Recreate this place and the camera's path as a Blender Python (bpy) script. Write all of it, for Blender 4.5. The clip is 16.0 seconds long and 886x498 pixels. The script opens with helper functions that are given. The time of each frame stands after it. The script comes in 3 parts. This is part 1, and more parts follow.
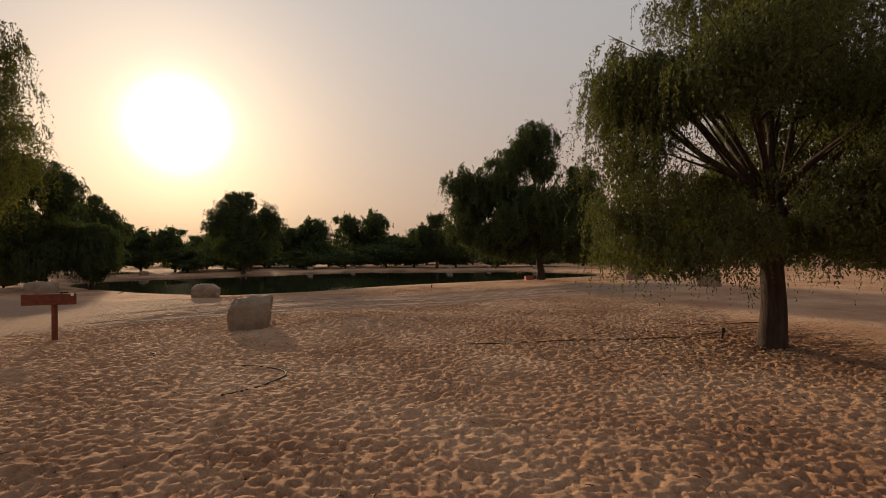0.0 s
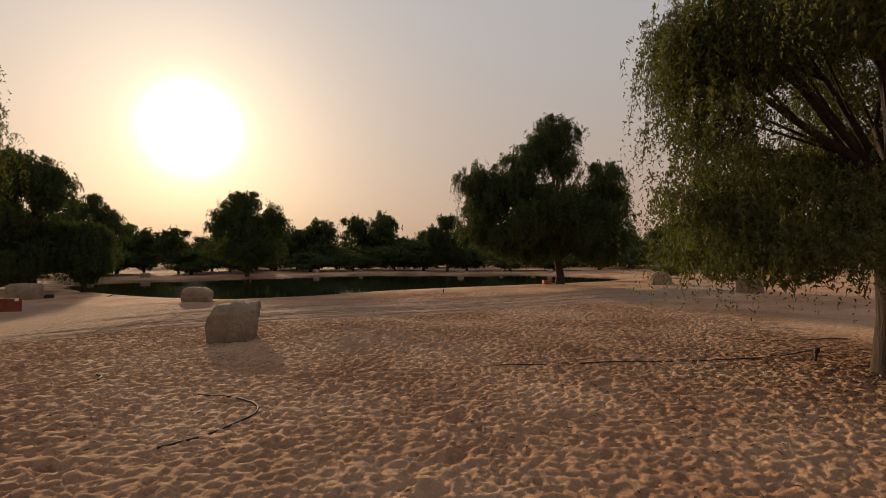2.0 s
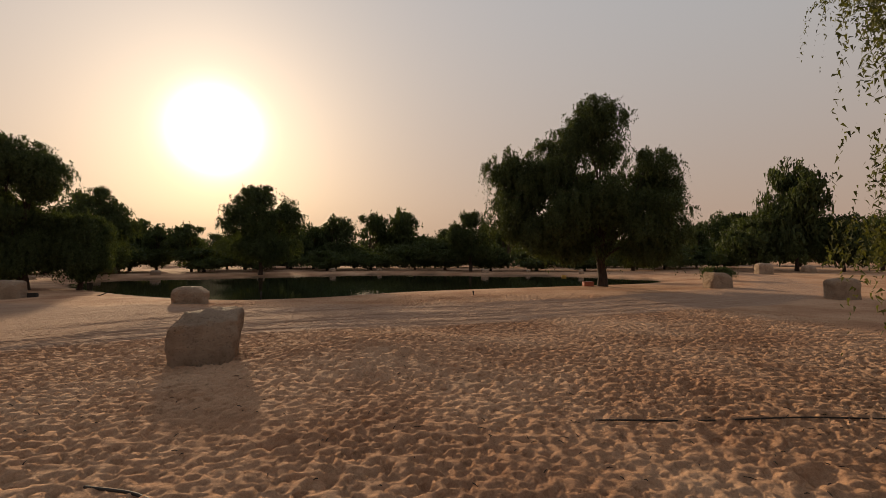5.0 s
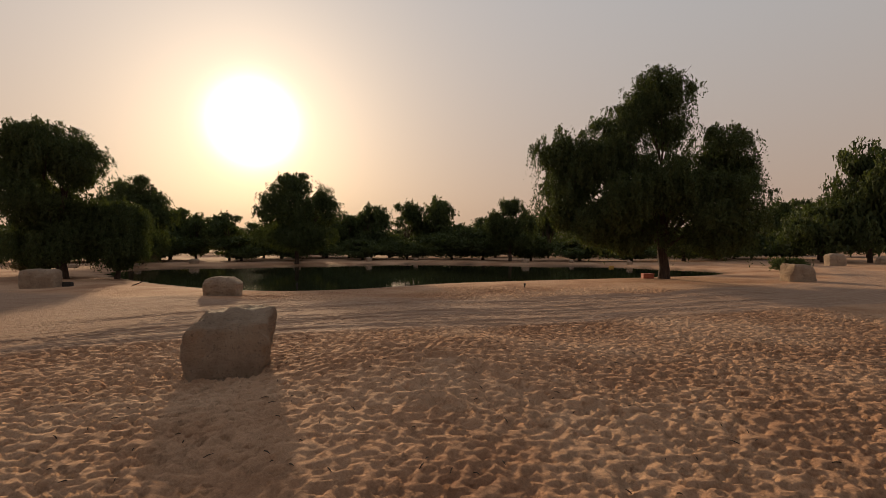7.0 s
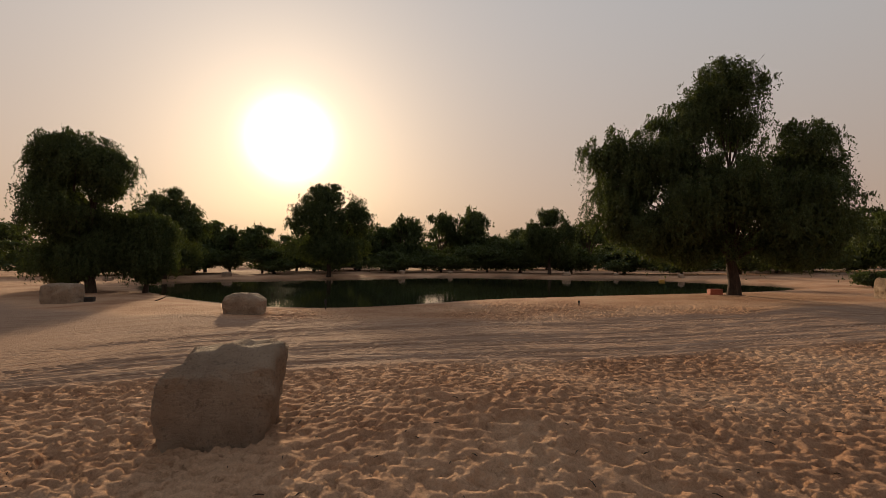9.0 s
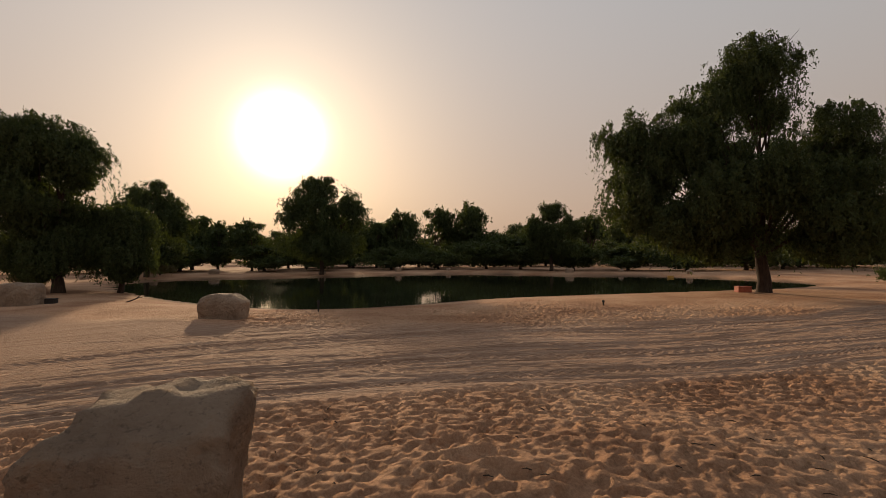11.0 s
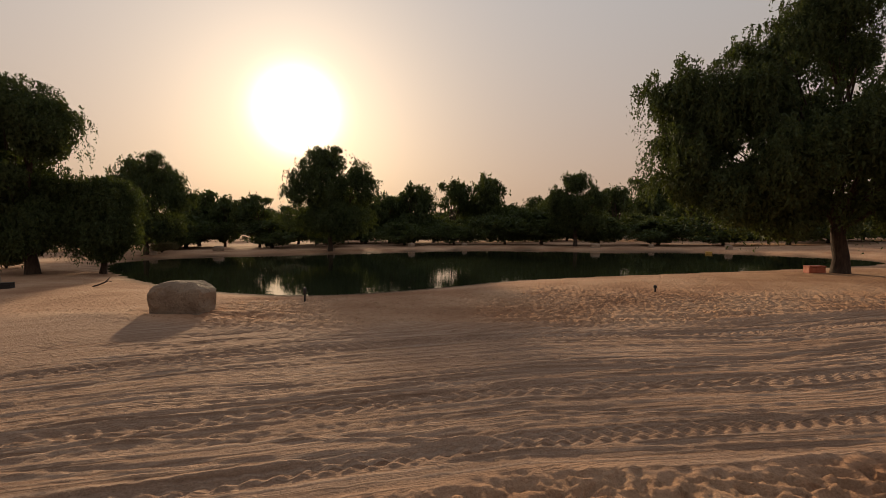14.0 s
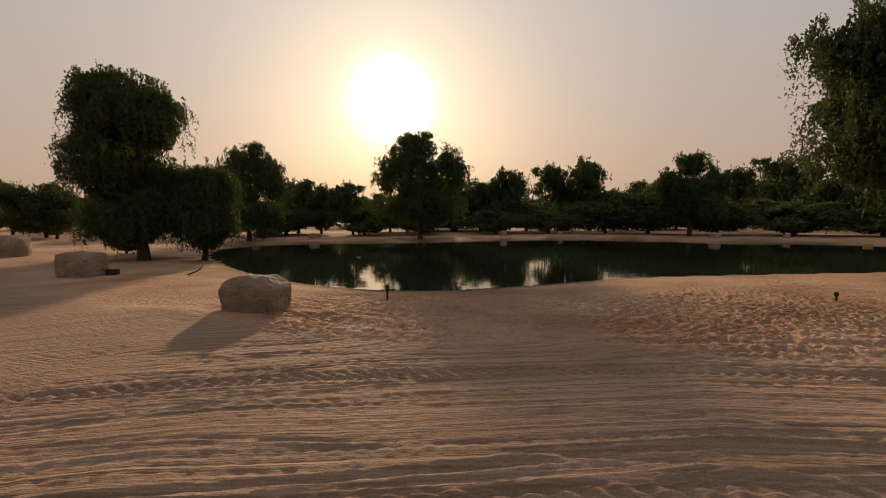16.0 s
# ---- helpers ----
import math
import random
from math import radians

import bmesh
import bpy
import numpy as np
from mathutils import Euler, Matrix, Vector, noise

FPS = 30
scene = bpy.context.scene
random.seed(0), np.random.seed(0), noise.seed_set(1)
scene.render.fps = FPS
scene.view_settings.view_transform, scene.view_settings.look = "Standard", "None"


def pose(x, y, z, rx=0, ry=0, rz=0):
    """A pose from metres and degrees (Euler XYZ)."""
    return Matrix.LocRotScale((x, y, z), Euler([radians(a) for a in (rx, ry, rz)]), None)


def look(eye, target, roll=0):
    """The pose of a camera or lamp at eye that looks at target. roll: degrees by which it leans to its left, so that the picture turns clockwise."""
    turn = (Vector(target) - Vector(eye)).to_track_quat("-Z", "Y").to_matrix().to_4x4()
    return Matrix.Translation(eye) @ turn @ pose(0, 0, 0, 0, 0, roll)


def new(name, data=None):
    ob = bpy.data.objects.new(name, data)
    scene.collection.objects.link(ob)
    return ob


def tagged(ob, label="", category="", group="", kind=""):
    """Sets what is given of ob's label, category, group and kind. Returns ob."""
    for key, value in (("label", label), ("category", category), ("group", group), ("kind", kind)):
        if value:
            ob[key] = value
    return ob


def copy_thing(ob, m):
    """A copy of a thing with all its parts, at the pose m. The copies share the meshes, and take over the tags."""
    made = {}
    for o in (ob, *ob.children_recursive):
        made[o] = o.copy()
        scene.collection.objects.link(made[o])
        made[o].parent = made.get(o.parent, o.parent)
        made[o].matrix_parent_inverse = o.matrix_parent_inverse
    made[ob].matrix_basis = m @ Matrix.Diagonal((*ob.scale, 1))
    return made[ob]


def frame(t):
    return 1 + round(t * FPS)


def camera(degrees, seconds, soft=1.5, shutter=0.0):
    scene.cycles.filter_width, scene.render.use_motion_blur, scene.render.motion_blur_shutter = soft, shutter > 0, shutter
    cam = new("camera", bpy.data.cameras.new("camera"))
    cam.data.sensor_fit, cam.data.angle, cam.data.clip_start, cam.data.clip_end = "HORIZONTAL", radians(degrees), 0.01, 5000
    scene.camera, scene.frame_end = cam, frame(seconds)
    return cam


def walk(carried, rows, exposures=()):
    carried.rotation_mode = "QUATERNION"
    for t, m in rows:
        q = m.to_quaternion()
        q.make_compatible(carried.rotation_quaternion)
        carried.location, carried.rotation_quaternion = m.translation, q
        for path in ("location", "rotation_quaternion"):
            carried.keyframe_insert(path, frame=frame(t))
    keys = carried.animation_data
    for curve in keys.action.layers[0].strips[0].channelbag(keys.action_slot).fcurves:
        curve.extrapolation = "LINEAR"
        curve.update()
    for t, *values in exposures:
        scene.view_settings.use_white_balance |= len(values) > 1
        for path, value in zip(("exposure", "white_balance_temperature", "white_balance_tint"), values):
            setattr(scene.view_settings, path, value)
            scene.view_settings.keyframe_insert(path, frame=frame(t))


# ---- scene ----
cam = camera(86.8, 16.0, 0.8)
METRES, EYE, TILT, LEAN, TURN = 14.2, 1.5, 0.0, 0.0, 0.0
ROWS = [
    (0.0, 0.0, 0.0, 0.0, 0.0, 0.42, 0.66),
    (0.5, 0.0031, 0.033, -0.0023, -0.79, 0.44, 0.63),
    (1.0, 0.0001, 0.0623, -0.0023, -1.14, 0.67, 0.52),
    (1.5, -0.0069, 0.0928, -0.0028, 0.15, 0.74, 0.51),
    (2.0, -0.0133, 0.1291, -0.0059, 1.09, 0.87, 0.38),
    (2.5, -0.0237, 0.1601, -0.0101, 0.64, 0.83, 0.34),
    (3.0, -0.03, 0.1944, -0.011, 1.13, 1.66, 0.42),
    (3.5, -0.0311, 0.2298, -0.009, 1.8, 1.73, 0.34),
    (4.0, -0.0374, 0.2626, -0.0107, 1.9, 1.7, 0.24),
    (6.5, -0.0843, 0.4089, -0.0172, 6.58, -0.44, -0.13),
    (7.0, -0.1, 0.4337, -0.0168, 7.26, -0.4, -0.11),
    (7.5, -0.1095, 0.4626, -0.0191, 8.23, 0.14, -0.16),
    (8.0, -0.1193, 0.4911, -0.0183, 8.66, 0.42, -0.13),
    (8.5, -0.1322, 0.5191, -0.0181, 10.05, 1.17, -0.04),
    (9.0, -0.1424, 0.5511, -0.016, 11.1, 1.09, -0.02),
    (11.5, -0.2071, 0.693, -0.0206, 10.18, 0.44, 0.2),
    (12.0, -0.2172, 0.7204, -0.0164, 11.04, -0.08, 0.25),
    (12.5, -0.227, 0.7491, -0.0184, 10.74, -0.76, 0.36),
    (13.0, -0.2227, 0.7812, -0.0202, 10.53, -1.28, 0.47),
    (13.5, -0.2208, 0.8071, -0.0206, 10.53, -1.87, 0.51),
    (14.0, -0.2242, 0.8379, -0.018, 12.27, -2.41, 0.42),
    (14.5, -0.2297, 0.8701, -0.0181, 15.82, -2.76, 0.34),
    (15.0, -0.2433, 0.8926, -0.0178, 18.58, -3.31, 0.32),
    (15.5, -0.2574, 0.9161, -0.0174, 21.13, -3.64, 0.44),
    (16.0, -0.268, 0.946, -0.0167, 23.2, -3.86, 0.46),
]
walk(cam, [(t, pose(0, 0, EYE, TILT, LEAN, TURN) @ pose(METRES * x, METRES * y, METRES * z, 90 + pitch, roll, yaw)) for t, x, y, z, yaw, pitch, roll in ROWS])

# ---- world and sun ----
SUN_AZ, SUN_EL = 29.3, 13.6      # degrees left of +y, degrees above the horizon
sun_dir = Vector((-math.sin(radians(SUN_AZ)) * math.cos(radians(SUN_EL)),
                  math.cos(radians(SUN_AZ)) * math.cos(radians(SUN_EL)), math.sin(radians(SUN_EL))))
scene.view_settings.exposure = 0.0


def make_world():
    w = bpy.data.worlds.new("evening_sky")
    w.use_nodes = True
    scene.world = w
    nt = w.node_tree
    nt.nodes.clear()
    N, L = nt.nodes.new, nt.links.new
    out, bg = N("ShaderNodeOutputWorld"), N("ShaderNodeBackground")
    L(bg.outputs[0], out.inputs[0])
    sky = N("ShaderNodeTexSky")
    sky.sky_type, sky.sun_disc = "NISHITA", False
    sky.sun_elevation, sky.sun_rotation = radians(SUN_EL), radians(-SUN_AZ)
    sky.dust_density, sky.air_density, sky.ozone_density = 6.0, 1.0, 1.0
    tc = N("ShaderNodeTexCoord")
    nrm = N("ShaderNodeVectorMath")
    nrm.operation = "NORMALIZE"
    L(tc.outputs["Generated"], nrm.inputs[0])
    sep = N("ShaderNodeSeparateXYZ")
    L(nrm.outputs[0], sep.inputs[0])
    # dusty haze, warm at the horizon and grey overhead
    ramp = N("ShaderNodeValToRGB")
    ramp.color_ramp.interpolation = "B_SPLINE"
    e = ramp.color_ramp.elements
    e[0].position, e[0].color = 0.0, (0.36, 0.235, 0.165, 1)
    e[1].position, e[1].color = 0.75, (0.29, 0.315, 0.345, 1)
    m = e.new(0.22)
    m.color = (0.34, 0.285, 0.25, 1)
    m = e.new(0.45)
    m.color = (0.335, 0.33, 0.33, 1)
    L(sep.outputs[2], ramp.inputs[0])
    dot = N("ShaderNodeVectorMath")
    dot.operation = "DOT_PRODUCT"
    L(nrm.outputs[0], dot.inputs[0])
    dot.inputs[1].default_value = sun_dir
    clampn = N("ShaderNodeMath")
    clampn.operation = "MAXIMUM"
    L(dot.outputs["Value"], clampn.inputs[0])
    clampn.inputs[1].default_value = 0.0
    sk = N("ShaderNodeMix")
    sk.data_type, sk.blend_type = "RGBA", "ADD"
    sk.inputs[0].default_value = SKY_SHARE
    L(ramp.outputs[0], sk.inputs[6])
    L(sky.outputs[0], sk.inputs[7])
    last = sk.outputs[2]
    # light scattered by the dust round the sun
    for power, col in ((3.5, (0.085, 0.046, 0.024)), (22, (0.055, 0.031, 0.016)), (90, (0.07, 0.045, 0.022)), (760, (5.0, 4.4, 3.4))):
        p = N("ShaderNodeMath")
        p.operation = "POWER"
        L(clampn.outputs[0], p.inputs[0])
        p.inputs[1].default_value = power
        v = N("ShaderNodeVectorMath")
        v.operation = "SCALE"
        v.inputs[0].default_value = col
        L(p.outputs[0], v.inputs["Scale"])
        a = N("ShaderNodeVectorMath")
        a.operation = "ADD"
        L(last, a.inputs[0])
        L(v.outputs[0], a.inputs[1])
        last = a.outputs[0]
    L(last, bg.inputs[0])
    bg.inputs[1].default_value = SKY_STRENGTH


SKY_SHARE, SKY_STRENGTH = 0.007, 1.2
make_world()
sun = new("sun", bpy.data.lights.new("sun", "SUN"))
sun.data.energy, sun.data.angle, sun.data.color = 4.5, radians(2.2), (1.0, 0.75, 0.47)
sun.matrix_world = look(sun_dir * 60, (0, 0, 0))


# ---- materials ----
class Mat:
    """Short hand for a node material with one principled shader."""

    def __init__(self, name, rough=0.9):
        self.m = bpy.data.materials.new(name)
        self.m.use_nodes = True
        self.nt = self.m.node_tree
        self.b = self.nt.nodes["Principled BSDF"]
        self.out = self.nt.nodes["Material Output"]
        self.b.inputs["Roughness"].default_value = rough
        self.b.inputs["Specular IOR Level"].default_value = 0.25

    def n(self, kind, **props):
        nd = self.nt.nodes.new("ShaderNode" + kind)
        for k, v in props.items():
            nd.inputs[k].default_value = v
        return nd

    def l(self, a, b):
        self.nt.links.new(a, b)

    def coords(self):
        return self.n("TexCoord").outputs["Object"]

    def noise(self, vec, scale, detail=6.0, rough=0.6):
        nd = self.n("TexNoise", Scale=scale, Detail=detail, Roughness=rough)
        self.l(vec, nd.inputs["Vector"])
        return nd.outputs["Fac"]

    def ramp(self, fac, stops):
        nd = self.n("ValToRGB")
        e = nd.color_ramp.elements
        while len(e) < len(stops):
            e.new(0.5)
        for i, (p, c) in enumerate(stops):
            e[i].position, e[i].color = p, (*c, 1)
        self.l(fac, nd.inputs[0])
        return nd.outputs[0]

    def mix(self, fac, a, b, mode="MIX"):
        nd = self.n("Mix")
        nd.data_type, nd.blend_type = "RGBA", mode
        for sock, v in ((nd.inputs[0], fac), (nd.inputs[6], a), (nd.inputs[7], b)):
            if isinstance(v, (int, float)):
                sock.default_value = v
            elif isinstance(v, tuple):
                sock.default_value = (*v, 1)
            else:
                self.l(v, sock)
        return nd.outputs[2]

    def math(self, op, a, b=0.0):
        nd = self.n("Math")
        nd.operation = op
        for sock, v in ((nd.inputs[0], a), (nd.inputs[1], b)):
            if isinstance(v, (int, float)):
                sock.default_value = v
            else:
                self.l(v, sock)
        return nd.outputs[0]

    def colour(self, sock):
        self.l(sock, self.b.inputs["Base Color"])

    def bump(self, height, dist, strength=1.0):
        nd = self.n("Bump", Strength=strength, Distance=dist)
        self.l(height, nd.inputs["Height"])
        self.l(nd.outputs[0], self.b.inputs["Normal"])


def sand_material():
    s = Mat("churned_sand", 0.95)
    s.b.inputs["Specular IOR Level"].default_value = 0.08
    v = s.coords()
    pk = s.n("Attribute")
    pk.attribute_name = "packed"
    al = s.n("Attribute")
    al.attribute_name = "along"
    ac = s.n("Attribute")
    ac.attribute_name = "across"
    damp = s.n("Attribute")
    damp.attribute_name = "damp"
    loose = s.ramp(s.noise(v, 0.35, 8, 0.65), [(0.36, (0.34, 0.178, 0.102)), (0.5, (0.45, 0.256, 0.152)), (0.64, (0.54, 0.335, 0.210))])
    grain = s.ramp(s.noise(v, 60, 4, 0.7), [(0.3, (0.72, 0.72, 0.72)), (0.7, (1.12, 1.12, 1.12))])
    loose = s.mix(1.0, loose, grain, "MULTIPLY")
    # dark organic bits, made stronger to paint in the shade of small pits
    litter = s.ramp(s.noise(v, 9, 9, 0.75), [(0.55, (0, 0, 0)), (0.66, (1, 1, 1))])
    loose = s.mix(s.math("MULTIPLY", litter, 0.6), loose, (0.17, 0.095, 0.055))
    comb = s.n("CombineXYZ")
    s.l(s.math("MULTIPLY", al.outputs["Fac"], 0.35), comb.inputs[0])
    s.l(s.math("MULTIPLY", ac.outputs["Fac"], 24.0), comb.inputs[1])
    streak = s.noise(comb.outputs[0], 1.0, 4, 0.55)
    road = s.ramp(streak, [(0.36, (0.29, 0.172, 0.112)), (0.5, (0.37, 0.232, 0.157)), (0.64, (0.45, 0.300, 0.213))])
    road = s.mix(1.0, road, grain, "MULTIPLY")
    col = s.mix(pk.outputs["Fac"], loose, road)
    col = s.mix(damp.outputs["Fac"], col, (0.13, 0.08, 0.05))
    s.colour(col)
    # pits between footprints, ribs of tyre tracks, grain
    vo = s.n("TexVoronoi", Scale=9.0)
    bend = s.n("TexNoise", Scale=5.0, Detail=3.0)
    s.l(v, bend.inputs["Vector"])
    s.l(s.mix(0.12, v, bend.outputs["Color"], "ADD"), vo.inputs["Vector"])
    pits = s.math("MINIMUM", s.math("MULTIPLY", vo.outputs["Distance"], 1.5), 0.8)
    rough_sand = s.math("ADD", s.math("MULTIPLY", pits, 0.75), s.math("MULTIPLY", s.noise(v, 21, 8, 0.7), 0.65))
    ribs = s.math("ADD", s.math("MULTIPLY", streak, 1.15), s.math("MULTIPLY", s.noise(v, 28, 6, 0.7), 0.5))
    h = s.n("Mix")
    s.l(pk.outputs["Fac"], h.inputs[0])
    s.l(rough_sand, h.inputs[2])
    s.l(ribs, h.inputs[3])
    s.bump(h.outputs[0], 0.06, 1.0)
    return s.m


def rock_material():
    s = Mat("limestone", 0.9)
    v = s.coords()
    c = s.ramp(s.noise(v, 2.2, 8, 0.65), [(0.3, (0.23, 0.155, 0.105)), (0.55, (0.35, 0.250, 0.175)), (0.75, (0.45, 0.345, 0.255))])
    st = s.ramp(s.noise(v, 4.5, 5, 0.6), [(0.58, (0, 0, 0)), (0.68, (1, 1, 1))])
    c = s.mix(s.math("MULTIPLY", st, 0.5), c, (0.30, 0.17, 0.09))
    pit = s.ramp(s.noise(v, 22, 6, 0.7), [(0.28, (0.45, 0.45, 0.45)), (0.45, (1, 1, 1))])
    s.colour(s.mix(1.0, c, pit, "MULTIPLY"))
    s.bump(s.math("ADD", s.noise(v, 9, 10, 0.7), s.math("MULTIPLY", s.noise(v, 45, 5, 0.7), 0.4)), 0.09, 1.0)
    return s.m


def bark_material():
    s = Mat("dark_bark", 0.95)
    v = s.coords()
    mp = s.n("Mapping")
    mp.inputs["Scale"].default_value = (14, 14, 2.2)
    s.l(v, mp.inputs["Vector"])
    f = s.noise(mp.outputs[0], 1.0, 8, 0.7)
    s.colour(s.ramp(f, [(0.3, (0.022, 0.014, 0.010)), (0.6, (0.065, 0.043, 0.031)), (0.8, (0.12, 0.085, 0.062))]))
    s.bump(f, 0.04, 1.0)
    return s.m


def leaf_material(name, dark, light, through_amount=0.35):
    s = Mat(name, 0.75)
    rnd = s.n("NewGeometry").outputs["Random Per Island"]
    big = s.noise(s.coords(), 0.9, 3, 0.5)
    f = s.math("ADD", s.math("MULTIPLY", rnd, 0.6), s.math("MULTIPLY", big, 0.4))
    col = s.ramp(f, [(0.15, dark), (0.85, light)])
    s.colour(col)
    tr = s.n("BsdfTranslucent")
    s.l(s.mix(1.0, col, (1.5, 1.45, 0.6), "MULTIPLY"), tr.inputs[0])
    mx = s.n("MixShader")
    mx.inputs[0].default_value = through_amount
    s.l(s.b.outputs[0], mx.inputs[1])
    s.l(tr.outputs[0], mx.inputs[2])
    s.l(mx.outputs[0], s.out.inputs[0])
    return s.m


def water_material():
    s = Mat("pond_water", 0.03)
    s.b.inputs["Specular IOR Level"].default_value = 0.5
    s.b.inputs["IOR"].default_value = 1.33
    v = s.coords()
    s.colour(s.ramp(s.noise(v, 0.15, 3), [(0.3, (0.010, 0.013, 0.007)), (0.7, (0.020, 0.024, 0.012))]))
    mp = s.n("Mapping")
    mp.inputs["Scale"].default_value = (0.9, 2.6, 1)
    s.l(v, mp.inputs["Vector"])
    s.bump(s.math("ADD", s.noise(mp.outputs[0], 1.2, 4, 0.55), s.math("MULTIPLY", s.noise(mp.outputs[0], 5.0, 3, 0.5), 0.2)), 0.0035, 0.6)
    return s.m


def plain_material(name, a, b, scale, rough=0.8, bump=0.004):
    s = Mat(name, rough)
    v = s.coords()
    f = s.noise(v, scale, 8, 0.65)
    s.colour(s.ramp(f, [(0.3, a), (0.7, b)]))
    s.bump(f, bump, 0.8)
    return s.m


SAND, ROCK, BARK, WATER = sand_material(), rock_material(), bark_material(), water_material()
LEAF = leaf_material("ghaf_leaf", (0.028, 0.038, 0.014), (0.070, 0.090, 0.032), 0.28)
LEAF_NEAR = leaf_material("ghaf_leaf_yellowing", (0.036, 0.042, 0.014), (0.110, 0.115, 0.040), 0.35)
LEAF_DRY = leaf_material("dry_shrub_leaf", (0.07, 0.055, 0.03), (0.15, 0.13, 0.06), 0.2)
RED_WOOD = plain_material("red_stained_wood", (0.10, 0.028, 0.017), (0.20, 0.055, 0.03), 9)
HOSE = plain_material("black_rubber_hose", (0.018, 0.015, 0.013), (0.05, 0.038, 0.03), 25, 0.7)
STAKE = plain_material("dark_stake_plastic", (0.015, 0.013, 0.012), (0.04, 0.034, 0.03), 20, 0.6)
BRICK_RED = plain_material("faded_red_plastic", (0.30, 0.07, 0.035), (0.42, 0.12, 0.06), 12, 0.6)
YELLOW = plain_material("faded_yellow_plastic", (0.50, 0.27, 0.05), (0.62, 0.36, 0.09), 12, 0.6)
PLASTER = plain_material("pale_plaster", (0.50, 0.42, 0.34), (0.66, 0.58, 0.49), 3, 0.9)
THATCH = plain_material("grey_thatch", (0.22, 0.17, 0.12), (0.38, 0.31, 0.24), 14, 0.95, 0.02)
PALE = plain_material("white_label", (0.6, 0.56, 0.5), (0.75, 0.7, 0.64), 30)


# ---- helpers for meshes ----
def link_mesh(name, me, material, parent=None, label=""):
    ob = new(name, me)
    me.materials.append(material)
    if parent is not None:
        ob.parent = parent
    if label:
        tagged(ob, label)
    return ob


def part(name, bm, material, parent=None, label="", smooth=False):
    me = bpy.data.meshes.new(name)
    bm.to_mesh(me)
    bm.free()
    if smooth:
        me.polygons.foreach_set("use_smooth", [True] * len(me.polygons))
    return link_mesh(name, me, material, parent, label)


def quads_mesh(name, verts, faces, smooth=False):
    """A mesh from numpy arrays: verts (n, 3), faces (m, 3 or 4)."""
    me = bpy.data.meshes.new(name)
    me.vertices.add(len(verts))
    me.vertices.foreach_set("co", np.ascontiguousarray(verts, dtype=np.float32).ravel())
    me.loops.add(faces.size)
    me.loops.foreach_set("vertex_index", np.ascontiguousarray(faces, dtype=np.int32).ravel())
    me.polygons.add(len(faces))
    me.polygons.foreach_set("loop_start", np.arange(0, faces.size, faces.shape[1], dtype=np.int32))
    if smooth:
        me.polygons.foreach_set("use_smooth", np.ones(len(faces), dtype=bool))
    me.update(calc_edges=True)
    me.validate()
    return me


def box(bm, size, at=(0, 0, 0), bevel=0.0, turn=0.0):
    m = Matrix.Translation(at) @ Matrix.Rotation(radians(turn), 4, "Z") @ Matrix.Diagonal((*size, 1))
    vs = bmesh.ops.create_cube(bm, size=1, matrix=m)["verts"]
    if bevel:
        es = list({e for v in vs for e in v.link_edges})
        bmesh.ops.bevel(bm, geom=es, offset=bevel, segments=2, affect="EDGES")


def tube(bm, pts, radii, sides=8):
    """A tapered tube along pts, closed at both ends."""
    rings, pts = [], [Vector(p) for p in pts]
    for i, p in enumerate(pts):
        d = (pts[min(i + 1, len(pts) - 1)] - pts[max(i - 1, 0)]).normalized()
        u = d.orthogonal().normalized() if i == 0 else (u - d * u.dot(d)).normalized()
        w = d.cross(u)
        rings.append([bm.verts.new(p + radii[i] * (math.cos(a) * u + math.sin(a) * w)) for a in [2 * math.pi * k / sides for k in range(sides)]])
    for a, b in zip(rings, rings[1:]):
        for k in range(sides):
            bm.faces.new((a[k], a[(k + 1) % sides], b[(k + 1) % sides], b[k]))
    bm.faces.new(rings[0][::-1])
    bm.faces.new(rings[-1])


def smooth_step(a, b, x):
    t = np.clip((x - a) / (b - a), 0, 1)
    return t * t * (3 - 2 * t)


def grid_noise(x, y, scale, seed):
    """Smooth random values in -1 to 1 at x, y with features about scale metres wide."""
    r = np.random.RandomState(seed)
    lat = r.uniform(-1, 1, (256, 256))
    u, v = x / scale, y / scale
    i, j = np.floor(u).astype(int), np.floor(v).astype(int)
    fu, fv = u - i, v - j
    fu, fv = fu * fu * fu * (fu * (fu * 6 - 15) + 10), fv * fv * fv * (fv * (fv * 6 - 15) + 10)
    g = lambda a, b: lat[a % 256, b % 256]
    return (g(i, j) * (1 - fu) + g(i + 1, j) * fu) * (1 - fv) + (g(i, j + 1) * (1 - fu) + g(i + 1, j + 1) * fu) * fv


# ---- ground and pond ----
WATER_Z = -0.50
SHORE = [(-27.5, 36.5), (-26.0, 32.6), (-22.6, 29.4), (-16.4, 25.2), (-12.2, 23.3), (-9.6, 23.05), (-7.8, 23.9), (-6.1, 25.5),
         (-4.5, 27.4), (-2.6, 28.7), (1.5, 30.9), (6.7, 33.5), (12.0, 36.8), (13.2, 40.0), (11.6, 44.0), (7.0, 47.6),
         (2.0, 47.6), (-3.0, 49.2), (-8.0, 51.6), (-13.2, 48.2), (-18.5, 43.2), (-25.3, 40.4)]
ROAD_NEAR = [(-60, -20), (-30, -2), (-14, 7.0), (-9.9, 10.4), (-8.4, 11.6), (-6.7, 12.9), (-4.7, 13.95), (-3.3, 14.7), (-0.5, 15.6), (2.4, 17.0), (4.5, 18.1), (9.0, 20.4), (11.8, 22.6), (16, 27), (20, 35), (26, 50), (34, 80)]
